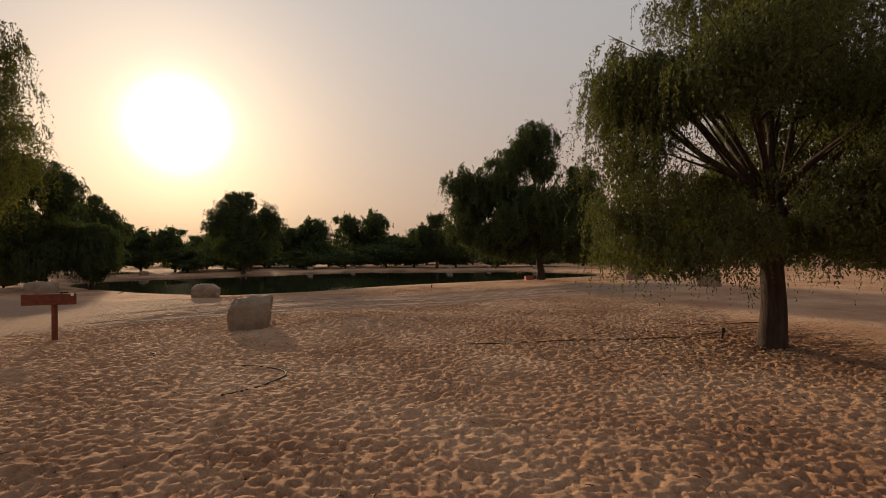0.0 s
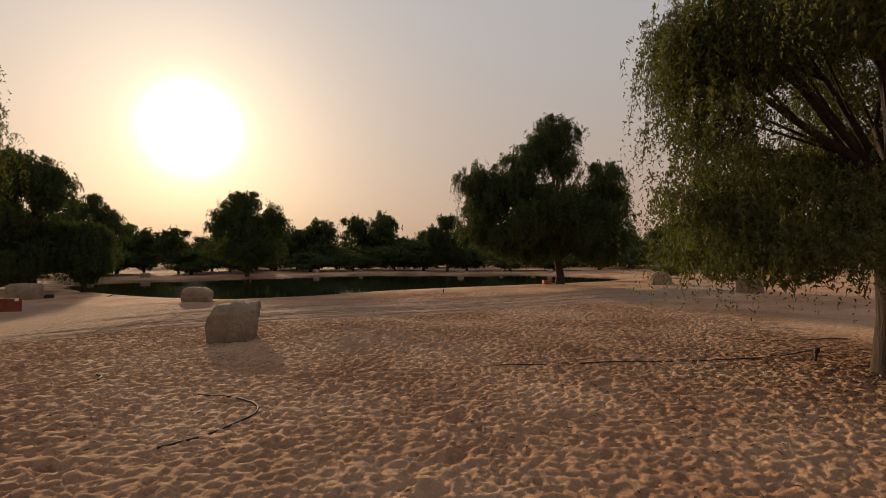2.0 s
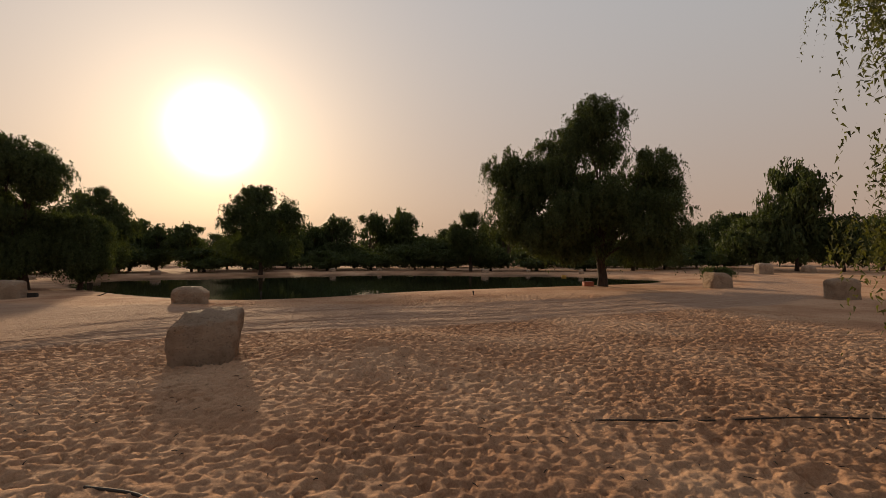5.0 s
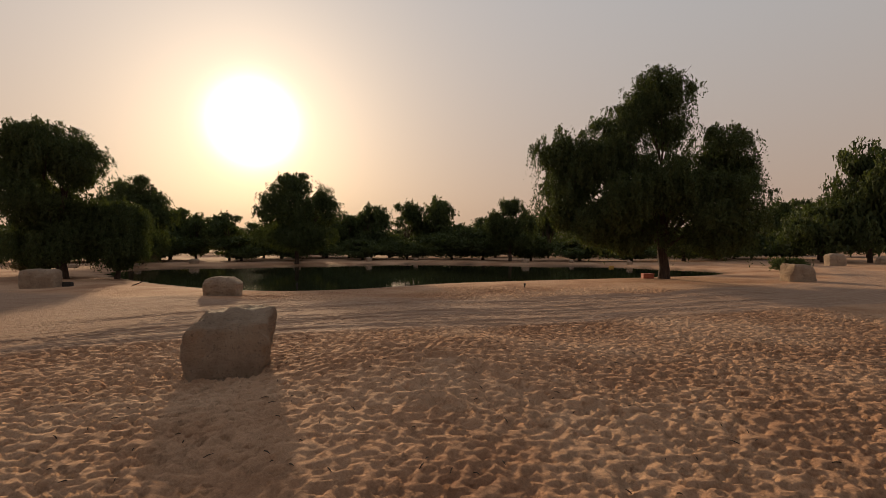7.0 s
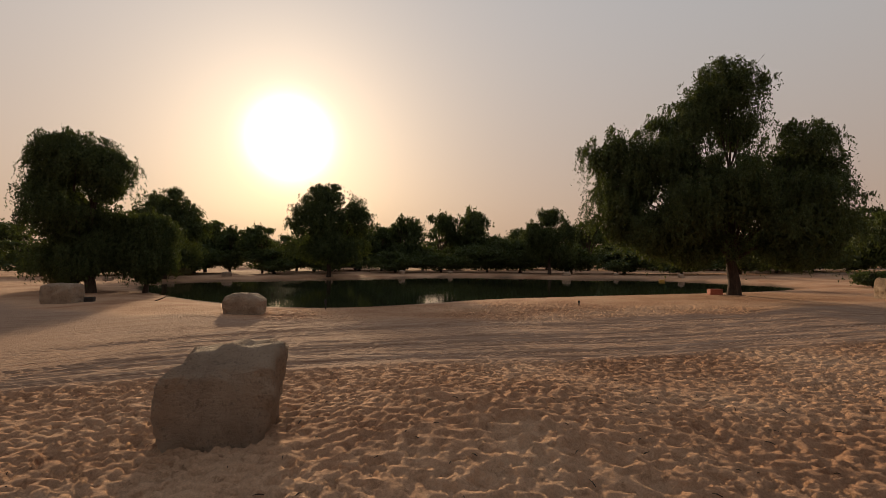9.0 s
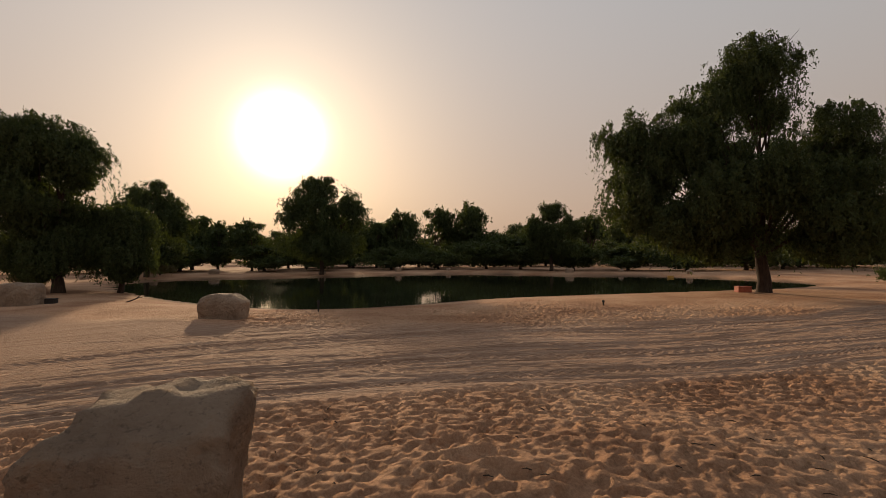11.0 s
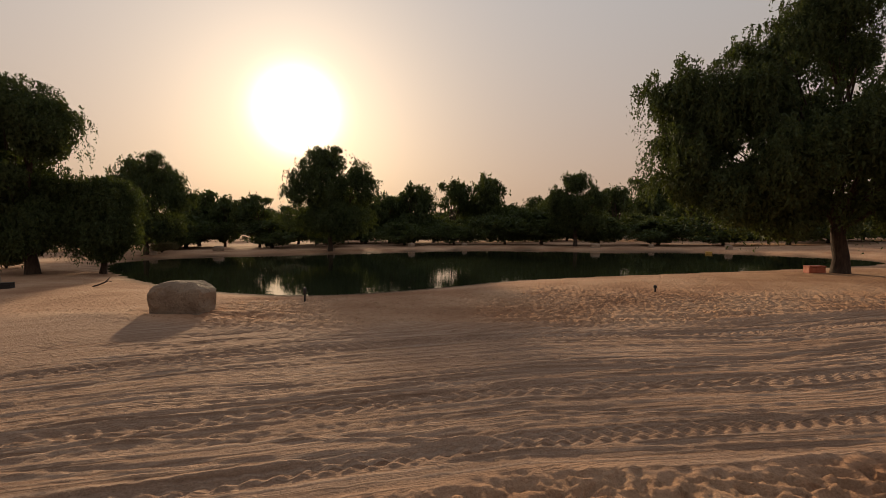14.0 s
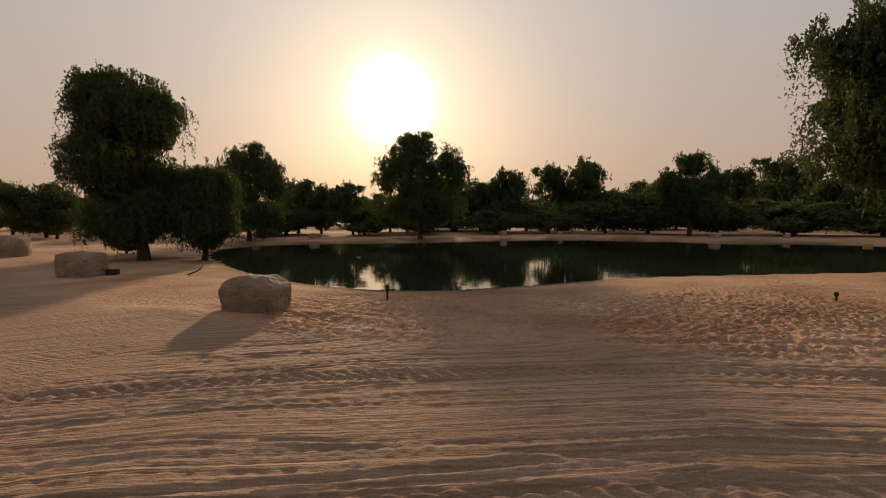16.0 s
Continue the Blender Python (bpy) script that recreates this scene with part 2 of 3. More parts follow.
ROAD_FAR = [(-60, 36), (-28.2, 25.4), (-22.3, 21.6), (-17, 19.6), (-12, 18.5), (-8, 18.6), (-4.4, 18.9), (-1.2, 19.9), (3.5, 21.9), (7.2, 24.9), (13, 28.8), (16.3, 33.5), (22.3, 45), (26, 58), (34, 95)]


def shore_distance(x, y):
    """Signed distance to the pond's edge, negative over the water."""
    p = np.array(SHORE)
    # rounded outline by one pass of corner cutting
    for _ in range(3):
        q = np.roll(p, -1, 0)
        p = np.stack([0.75 * p + 0.25 * q, 0.25 * p + 0.75 * q], 1).reshape(-1, 2)
    best = np.full(x.shape, 1e9)
    inside = np.zeros(x.shape, bool)
    for (ax, ay), (bx, by) in zip(p, np.roll(p, -1, 0)):
        ex, ey = bx - ax, by - ay
        t = np.clip(((x - ax) * ex + (y - ay) * ey) / (ex * ex + ey * ey), 0, 1)
        best = np.minimum(best, (x - ax - t * ex) ** 2 + (y - ay - t * ey) ** 2)
        inside ^= ((ay > y) != (by > y)) & (x < (y - ay) * ex / (ey if abs(ey) > 1e-9 else 1e-9) + ax)
    return np.sqrt(best) * np.where(inside, -1, 1)


def road_place(x, y):
    """How packed the ground is (0 to 1) and the metres from the road's near edge."""
    n = np.interp(x, *np.array(ROAD_NEAR).T) + 0.12 * grid_noise(x, y, 1.1, 5)
    f = np.interp(x, *np.array(ROAD_FAR).T) + 0.35 * grid_noise(x, y, 1.6, 6)
    mask = smooth_step(-0.1, 0.25, y - n) * smooth_step(-0.35, 0.5, f - y)
    return mask, (y - np.interp(x, *np.array(ROAD_NEAR).T)) * 0.9


def ground_base(x, y):
    z = -0.285 + 0.03 * grid_noise(x, y, 2.6, 1) + 0.05 * grid_noise(x, y, 7.0, 2)
    z += 0.17 * np.exp(-(((x + 2.75) / 1.5) ** 2 + ((y - 12.0) / 1.1) ** 2))
    z += 0.08 * np.exp(-(((x + 1.4) / 1.6) ** 2 + ((y - 13.2) / 0.9) ** 2))
    z -= 0.07 * np.exp(-(((x + 4.7) / 1.1) ** 2 + ((y - 11.5) / 1.0) ** 2))
    z += 0.07 * np.exp(-(((x - 5.95) / 1.1) ** 2 + ((y - 8.5) / 1.1) ** 2))
    return z


def shore_shape(z, d):
    near = smooth_step(3.6, 0.0, d)
    z = z * (1 - near) + (WATER_Z + 0.02 + 0.05 * np.clip(d, 0, 9)) * near
    return np.where(d < 0, WATER_Z + 0.02 + np.maximum(d, -2.5) * 0.35, z)


def ground_height(x, y):
    xa, ya = np.array([float(x)]), np.array([float(y)])
    return float(shore_shape(ground_base(xa, ya), shore_distance(xa, ya))[0])


def spaced(lo, hi, step, far_lo, far_hi, grow=1.10):
    mid = list(np.arange(lo, hi, step))
    a, s = [], step
    v = lo
    while v > far_lo:
        s *= grow
        v -= s
        a.append(v)
    b, s, v = [], step, mid[-1]
    while v < far_hi:
        s *= grow
        v += s
        b.append(v)
    return np.array(a[::-1] + mid + b)


def footprints(x, y, cell, fill, depth, seed):
    """Height of a field of oval prints, one in most cells of a jittered grid."""
    r = np.random.RandomState(seed)
    jx, jy, rad, ang, deep, here = r.uniform(0, 1, (6, 128, 128))
    u, v = x / cell + 0.25 * grid_noise(x, y, 0.4, seed + 50), y / cell + 0.25 * grid_noise(x, y, 0.4, seed + 51)
    i, j = np.floor(u).astype(np.int32), np.floor(v).astype(np.int32)
    bowl, rim = np.zeros(x.shape), np.zeros(x.shape)
    for a in (-1, 0, 1):
        for b in (-1, 0, 1):
            k = ((i + a) % 128, (j + b) % 128)
            du, dv = u - (i + a + 0.1 + 0.8 * jx[k]), v - (j + b + 0.1 + 0.8 * jy[k])
            c, s = np.cos(ang[k] * 3.14), np.sin(ang[k] * 3.14)
            q = np.hypot((du * c + dv * s) / (0.34 + 0.26 * rad[k]), (dv * c - du * s) / (0.22 + 0.17 * rad[k]))
            w = np.where(here[k] < fill, depth * (0.45 + 0.75 * deep[k]), 0.0)
            bowl = np.minimum(bowl, -w * np.clip(1 - q ** 3, 0, 1))
            rim = np.maximum(rim, 0.30 * w * np.exp(-((q - 1.22) / 0.22) ** 2))
    return bowl + np.where(bowl < -0.002, 0, rim)


def build_ground():
    xs = spaced(-8.4, 6.4, 0.029, -2500, 2500)
    near = spaced(1.8, 18.6, 0.0215, -2500, 2500)
    ys = np.concatenate([near[near < 18.6], spaced(18.62, 23.2, 0.034, 18.61, 2500)[1:]])
    X, Y = np.meshgrid(xs, ys)
    step = np.maximum(np.gradient(xs)[None, :], np.gradient(ys)[:, None])
    d = shore_distance(X, Y)
    packed, across = road_place(X, Y)
    base = shore_shape(ground_base(X, Y), d)
    # trodden sand: oval prints of two sizes, deep side steep, rims thrown up, on gently rippled ground
    fine = smooth_step(0.30, 0.06, step)
    amount = 0.85 + 0.35 * grid_noise(X, Y, 1.4, 23)
    loose = (np.minimum(footprints(X, Y, 0.140, 0.97, 0.072, 21), footprints(X, Y, 0.098, 0.75, 0.040, 22)) * amount
             + 0.005 * grid_noise(X, Y * 1.4, 0.13, 24) + 0.006 * grid_noise(X, Y * 1.3, 0.062, 26) + 0.006 * grid_noise(X, Y, 0.55, 25)) * fine
    # single deep footprints over the hump beside the boulder
    r = np.random.RandomState(3)
    for k in range(46):
        if k < 14:
            fx, fy = -3.6 + 0.27 * k + r.uniform(-.08, .08), 13.0 - 0.19 * k + r.uniform(-.12, .12)
        else:
            fx, fy = r.uniform(-4, 4), r.uniform(3, 14)
        an = r.uniform(0, 6.3)
        sel = (np.abs(X - fx) < 0.5) & (np.abs(Y - fy) < 0.5)
        u = (X[sel] - fx) * math.cos(an) + (Y[sel] - fy) * math.sin(an)
        w = -(X[sel] - fx) * math.sin(an) + (Y[sel] - fy) * math.cos(an)
        q = (u / 0.16) ** 2 + (w / 0.085) ** 2
        loose[sel] += -0.05 * np.exp(-q) + 0.022 * np.exp(-(np.sqrt(q) - 1.7) ** 2 * 3)
    # tyre tracks on the road: shallow troughs with raised lips and cross lugs
    tracks = np.zeros_like(X)
    s = across
    along = X * 0.93 + Y * 0.36
    rt = np.random.RandomState(9)
    for k in range(74):
        v0, slope = rt.uniform(-0.3, 5.2), rt.choice((0.0, 0.0, 0.0, 1.0)) * rt.uniform(-0.16, 0.16) + rt.uniform(-0.02, 0.02)
        wid, dep, lug = rt.uniform(0.08, 0.24), rt.uniform(0.003, 0.007), rt.uniform() < 0.45
        if k == 0:
            v0, slope, wid, dep, lug = 0.55, 0.03, 0.24, 0.016, True
        if k == 1:
            v0, slope, wid, dep, lug = 1.53, 0.0, 0.30, 0.014, True
        if k == 2:
            v0, slope, wid, dep, lug = 1.98, 0.09, 0.27, 0.013, False
        if k == 3:
            v0, slope, wid, dep, lug = 3.6, -0.03, 0.30, 0.018, True
        c = s - v0 - slope * (along - 3) - 0.05 * grid_noise(along, along * 0, 6.0, 140 + k)
        near = np.abs(c) < 0.5
        cn, al, sn = c[near], along[near], s[near]
        prof = -np.exp(-(cn / wid * 2) ** 4) + 0.8 * np.exp(-((np.abs(cn) - wid * 0.58) / 0.019) ** 2)
        if lug:
            prof += (0.8 if k < 4 else 0.5) * np.sin(2 * math.pi * (al + np.abs(cn) * 1.1) / (0.15 if k != 1 else 0.19)) * np.exp(-(cn / wid * 2) ** 4)
        tracks[near] += dep * prof * (1.0 if k < 4 else smooth_step(-0.35, 0.3, grid_noise(al, sn * 0.2, 5.0, 260 + k) + 0.1))
    for k in range(26):
        v0, slope = rt.uniform(0.3, 4.6), rt.uniform(-0.3, 0.3)
        c = s - v0 - slope * (along - rt.uniform(-1, 4))
        tracks += 0.012 * (np.exp(-(c / 0.024) ** 2) - np.exp(-((c - 0.06) / 0.03) ** 2)) * smooth_step(0.0, 0.3, grid_noise(along, s * 0.2, 4.0, 360 + k) + 0.1)
    ribs = 0.006 * grid_noise(along * 0.045, s, 0.045, 80) + 0.005 * grid_noise(along * 0.6, s, 0.05, 81) + 0.004 * grid_noise(along * 0.3, s, 0.6, 82)
    packed_h = (tracks + ribs) * smooth_step(0.35, 0.06, step)
    edge = packed * (1 - packed) * 4
    # low berm of pushed-up sand along the road's far side
    off_road = Y - np.interp(X, *np.array(ROAD_FAR).T) - 0.25 * grid_noise(X, Y, 2.2, 83)
    berm = (0.055 * np.exp(-((off_road - 0.15) / 0.20) ** 2) + 0.035 * np.exp(-((off_road - 0.75) / 0.16) ** 2)) * smooth_step(0.5, 0.09, step)
    Z = base + berm + loose * (1 - packed) * smooth_step(-0.3, 0.4, d) + packed_h * np.maximum(packed, 0.35 * edge) + 0.02 * edge * smooth_step(0.5, 0.09, step)
    ny, nx = X.shape
    idx = np.arange(nx * ny).reshape(ny, nx)
    faces = np.stack([idx[:-1, :-1], idx[:-1, 1:], idx[1:, 1:], idx[1:, :-1]], -1).reshape(-1, 4)
    me = quads_mesh("ground", np.stack([X, Y, Z], -1).reshape(-1, 3), faces, smooth=True)
    damp = np.clip(smooth_step(0.55, 0.0, d) + smooth_step(0.5, 0.2, np.abs(d - 0.2)) * 0.2, 0, 1)
    for name, val in (("packed", packed), ("across", across), ("along", along), ("damp", damp)):
        me.attributes.new(name, "FLOAT", "POINT").data.foreach_set("value", val.astype(np.float32).ravel())
    ob = link_mesh("ground", me, SAND)
    tagged(ob, "orange desert sand trodden full of footprints, with packed tyre-marked track", "ground", kind="structure")


build_ground()


def build_water():
    bm = bmesh.new()
    p = np.array(SHORE)
    c = p.mean(0)
    vs = [bm.verts.new((c[0] + (x - c[0]) * 1.04, c[1] + (y - c[1]) * 1.04, WATER_Z)) for x, y in p]
    bm.faces.new(vs)
    bmesh.ops.triangulate(bm, faces=bm.faces[:])
    ob = part("water", bm, WATER)
    tagged(ob, "still dark pond water mirroring trees and pale sky", "pond", kind="structure")


build_water()


# ---- boulders ----
def boulder(name, at, size, turn, seed, label, blocky=5.0, cuts=(), rough=0.045, group="boulders along the track"):
    bm = bmesh.new()
    bmesh.ops.create_cube(bm, size=2)
    bmesh.ops.subdivide_edges(bm, edges=bm.edges[:], cuts=34 if max(size) > 1.0 else 12, use_grid_fill=True)
    off = Vector((seed * 3.7, seed * 1.3, seed * 2.1))
    for v in bm.verts:
        n = (abs(v.co.x) ** blocky + abs(v.co.y) ** blocky + max(v.co.z, 0) ** blocky) ** (1 / blocky)
        v.co /= max(n, 0.6)
        for nx, ny, nz, dist in cuts:
            nv = Vector((nx, ny, nz)).normalized()
            over = v.co.dot(nv) - dist
            if over > 0:
                v.co -= nv * over * 0.93
        p = v.co + off
        k = 1 + 0.10 * noise.noise(p * 0.9) + rough * noise.fractal(p * 2.2, 0.9, 2.1, 5) + 0.5 * rough * abs(noise.noise(p * 5.1)) + 0.28 * rough * noise.fractal(p * 8.0, 0.8, 2.1, 3)
        v.co = Vector((v.co.x * size[0] / 2, v.co.y * size[1] / 2, v.co.z * size[2] / 2)) * k
    ob = part(name, bm, ROCK, smooth=True)
    ob.matrix_world = pose(at[0], at[1], ground_height(*at) + size[2] * 0.38, 0, 0, turn)
    return tagged(ob, label, "boulder", group)


boulder("boulder", (-4.79, 11.66), (0.96, 0.70, 0.88), 16, 3, "large squarish sandstone boulder with a chipped flat top", 8,
        cuts=((-1, -0.1, 0.75, 1.02), (0.1, -0.45, 1, 0.90), (0.0, -0.75, 1, 1.00), (1, 0, -0.22, 0.90), (0.6, -1, 0.1, 1.06), (-0.15, 0.1, 1, 0.98)), rough=0.10)
boulder("boulder", (-9.85, 19.45), (1.04, 0.8, 0.66), 20, 8, "rounded pale limestone boulder beside the sandy track", 3.4, cuts=((1, 0, 1, 0.95),))
boulder("boulder", (-18.5, 21.6), (1.12, 0.8, 0.78), 15, 12, "long low pale limestone boulder by the track", 5)
boulder("boulder", (-29.6, 25.0), (1.2, 1.0, 1.05), 35, 15, "rounded grey limestone boulder beyond the track", 3.2)
boulder("boulder", (11.7, 29.0), (1.2, 0.95, 0.92), 10, 18, "wedge-shaped pale boulder at the bend of the track", 5, cuts=((1, 0, 0.8, 0.78), (-1, 0, 0.25, 0.92), (0.1, 0, 1, 0.86)))
boulder("boulder", (12.7, 22.4), (0.95, 0.8, 0.85), -10, 21, "squat brown boulder at the edge of the track", 4)
boulder("boulder", (25.4, 48.0), (1.3, 1.0, 1.15), 0, 22, "tall pale boulder beside the far track", 4)
boulder("boulder", (32.0, 52.0), (1.2, 0.9, 0.8), 0, 23, "pale boulder beside the far track", 3)
far_rng = random.Random(5)
for bx, by, s in ((-27.8, 43.5, 1.1), (-19.3, 45.3, .7), (-14.5, 51.0, .9), (-10.2, 53.2, .8), (0.7, 50.6, 1.0), (5.0, 51.4, .8), (9.5, 48.5, .8), (-30.8, 35.0, .9), (-28.9, 38.5, .8)):
    boulder("boulder", (bx, by), (s * far_rng.uniform(.5, .9), s * .5, s * far_rng.uniform(.28, .48)), far_rng.uniform(0, 90), far_rng.randint(30, 90), "small pale boulder on the far bank of the pond", 3.2, group="boulders on the far bank")


# ---- trees ----
def value3(p, scale, seed):
    """Cheap clumping field: two crossed smooth noises."""
    return grid_noise(p[:, 0] + p[:, 2] * 0.6, p[:, 1] - p[:, 2] * 0.5, scale, seed) + grid_noise(p[:, 0] - p[:, 1] * 0.4, p[:, 2], scale, seed + 1)


def crown_mesh(lobes, count, leaf, seed, drape, floor_z, gaps, solid=0.5, core=0.25, slim=0.44):
    """Leaves on hanging sprays, gathered in tufts in the shells of the lobes (cx, cy, cz, rx, ry, rz)."""
    r = np.random.RandomState(seed)
    area = np.array([(l[3] * l[5] + l[4] * l[5] + l[3] * l[4]) for l in lobes])
    per = int(np.clip(drape * 0.75 / (leaf * 0.55), 8, 30))
    tuft = 9
    roots, dirs = [], []
    for l, n in zip(lobes, np.maximum(area / area.sum() * count / per / tuft, 2).astype(int)):
        d = r.normal(size=(n, 3))
        d /= np.linalg.norm(d, axis=1, keepdims=True)
        d[:, 2] = np.where(d[:, 2] < -0.3, -d[:, 2], d[:, 2])
        shell = solid + (0.97 - solid) * np.sqrt(r.uniform(0, 1, (n, 1)))
        anchor = np.array(l[:3]) + d * shell * np.array(l[3:])
        spread = r.uniform(0.10, 0.24, (n, 1, 1)) * (0.6 + 0.5 * leaf / 0.16)
        roots.append((anchor[:, None, :] + r.normal(size=(n, tuft, 3)) * spread * np.array((1, 1, 0.7))).reshape(-1, 3))
        dirs.append((d[:, None, :] + 0.45 * r.normal(size=(n, tuft, 3))).reshape(-1, 3))
    roots, dirs = np.concatenate(roots), np.concatenate(dirs)
    keep = value3(roots, 0.75 * max(1, leaf / 0.12), seed + 7) > -gaps
    roots, dirs = roots[keep], dirs[keep]
    n = len(roots)
    length = r.uniform(0.25, 1.0, (n, 1)) * drape * (0.6 + 0.6 * r.uniform(size=(n, 1)) ** 3)
    t = np.linspace(0, 1, per)[None, :]
    out = dirs[:, :2] * 0.22
    x = roots[:, :1] + out[:, :1] * length * np.sqrt(t)
    y = roots[:, 1:2] + out[:, 1:] * length * np.sqrt(t)
    z = roots[:, 2:] + length * (0.2 * np.sin(t * 2.4) - 0.95 * t ** 1.4)
    c = np.stack([x, y, z], -1).reshape(-1, 3) + r.normal(size=(n * per, 3)) * leaf * 0.34
    size = np.full((len(c), 1), leaf)
    # darker, denser clumps inside the crown
    inner = []
    for l, m in zip(lobes, (area / area.sum() * count * core).astype(int)):
        d = r.normal(size=(m, 3))
        d /= np.linalg.norm(d, axis=1, keepdims=True)
        inner.append(np.array(l[:3]) + d * 0.66 * r.uniform(0, 1, (m, 1)) ** 0.45 * np.array(l[3:]) - np.array((0, 0, 0.12 * l[5])))
    c = np.concatenate([c] + inner)
    size = np.concatenate([size, np.full((len(c) - len(size), 1), leaf * 1.9)])
    hem = np.clip(grid_noise(c[:, 0] + seed, c[:, 1], 0.9, seed + 3) + 0.35, 0, 1)
    ok = c[:, 2] > floor_z + min(1.0, drape) * 0.9 * hem + 0.2 * r.uniform(size=len(c))
    c, size = c[ok], size[ok]
    k = len(c)
    a = r.normal(size=(k, 3))
    a[:, 2] -= 1.5
    a /= np.linalg.norm(a, axis=1, keepdims=True)
    b = np.cross(a, r.normal(size=(k, 3)))
    b /= np.linalg.norm(b, axis=1, keepdims=True) + 1e-9
    ln = size * r.uniform(0.6, 1.3, (k, 1))
    wd = ln * slim
    v = np.stack([c - a * ln * 0.45 - b * wd * 0.5, c - a * ln * 0.45 + b * wd * 0.5, c + a * ln * 0.55], 1).reshape(-1, 3)
    f = np.arange(k * 3).reshape(-1, 3)
    return quads_mesh("crown", v, f)


def trunk_bmesh(base_r, fork, lobes, seed, lean=(0, 0), twigs=4):
    rng = random.Random(seed)
    bm = bmesh.new()
    top = Vector((lean[0], lean[1], fork))
    pts = [Vector((0, 0, -0.25)), Vector((0, 0, 0.05)), Vector((lean[0] * .15 + .03, lean[1] * .15, fork * .3)), Vector((lean[0] * .5 - .03, lean[1] * .5, fork * .65)), top]
    tube(bm, pts, [base_r * 1.45, base_r * 1.15, base_r * .95, base_r * .86, base_r * .8], 12)
    for l in lobes:
        c = Vector(l[:3])
        if l[2] < fork + 0.5 and len(lobes) > 12:
            continue
        start = top - Vector((0, 0, rng.uniform(0.0, 0.25) * fork))
        end = c + Vector((0, 0, l[5] * 0.45))
        midp = start.lerp(end, 0.5) + Vector((rng.uniform(-.2, .2), rng.uniform(-.2, .2), rng.uniform(0.05, .3))) * (end - start).length * 0.35
        limb = [start, start.lerp(midp, .5) + Vector((rng.uniform(-.06, .06), 0, .05)), midp, midp.lerp(end, .55) + Vector((0, rng.uniform(-.1, .1), .1)), end]
        rr = base_r * rng.uniform(.36, .52) * (0.75 if len(lobes) > 12 else 1.0)
        tube(bm, limb, [rr, rr * .85, rr * .62, rr * .4, rr * .12], 7)
        for _ in range(twigs):
            s = limb[rng.choice((1, 2, 2, 3))]
            e = c + Vector((rng.uniform(-.85, .85) * l[3], rng.uniform(-.85, .85) * l[4], rng.uniform(-.2, .75) * l[5]))
            m = s.lerp(e, .55) + Vector((0, 0, 0.16 * (e - s).length))
            tube(bm, [s, s.lerp(m, .5), m, e], [rr * .36, rr * .28, rr * .18, rr * .05], 5)
    return bm


def tree(at, lobes, count, leaf, seed, label, base_r=0.2, fork=1.6, drape=1.2, floor_z=0.7, gaps=0.45, mat=None, lean=(0, 0), solid=0.5, name="tree", group="trees round the pond", twigs=4, core=0.16, slim=0.44):
    root = new(name)
    root.matrix_world = pose(at[0], at[1], ground_height(*at))
    part("trunk", trunk_bmesh(base_r, fork, lobes, seed, lean, twigs), BARK, root, smooth=True)
    link_mesh("crown", crown_mesh(lobes, count, leaf, seed, drape, floor_z, gaps, solid, core, slim), mat or LEAF, root)
    return tagged(root, label, "tree", group)


# tree that the path passes close on its right
tree((5.95, 8.5), [(0.5, 0.2, 6.3, 2.4, 2.4, 1.7), (-1.95, 0.1, 4.7, 1.3, 1.4, 1.0), (-2.5, 0.0, 3.6, 0.8, 1.2, 1.3), (-1.5, -1.8, 4.6, 1.4, 1.2, 1.2), (1.4, -2.2, 3.6, 1.7, 1.4, 2.0), (2.9, 0.2, 3.8, 1.6, 1.9, 2.1),
                   (-0.8, 1.6, 5.2, 1.4, 1.3, 1.0), (1.8, 2.2, 3.9, 1.7, 1.6, 2.2), (-2.6, -0.5, 2.3, 0.8, 1.1, 0.9), (2.2, -0.8, 2.4, 1.5, 1.5, 1.2), (-1.0, 1.3, 2.3, 1.1, 0.9, 0.7), (-2.1, 0.6, 1.7, 0.9, 1.0, 0.6),
                   (-1.1, -1.0, 2.0, 1.0, 0.9, 0.7), (1.6, -1.4, 1.7, 1.3, 1.0, 0.8), (0.7, 0.9, 2.0, 1.1, 1.0, 0.8), (1.3, 0.0, 4.6, 1.2, 1.3, 1.4), (2.8, -0.3, 1.6, 1.2, 1.2, 0.7), (0.2, 0.3, 7.3, 1.6, 1.6, 0.9),
                   (0.2, -1.6, 2.6, 1.3, 0.9, 0.9), (1.2, -1.9, 2.2, 1.2, 0.9, 0.9), (2.6, 0.9, 1.9, 1.3, 1.2, 0.8), (-2.2, -1.0, 1.7, 0.9, 0.9, 0.6), (-0.6, 0.4, 2.9, 1.2, 0.9, 0.6), (-2.75, -0.3, 4.6, 0.75, 1.0, 0.9)],
     520000, 0.056, 11, "large ghaf tree with drooping green foliage on sandy ground", 0.21, 2.6, 1.4, 0.5, 0.32, LEAF_NEAR, (0.05, 0.0), 0.4, twigs=4, core=0.17, slim=0.40)
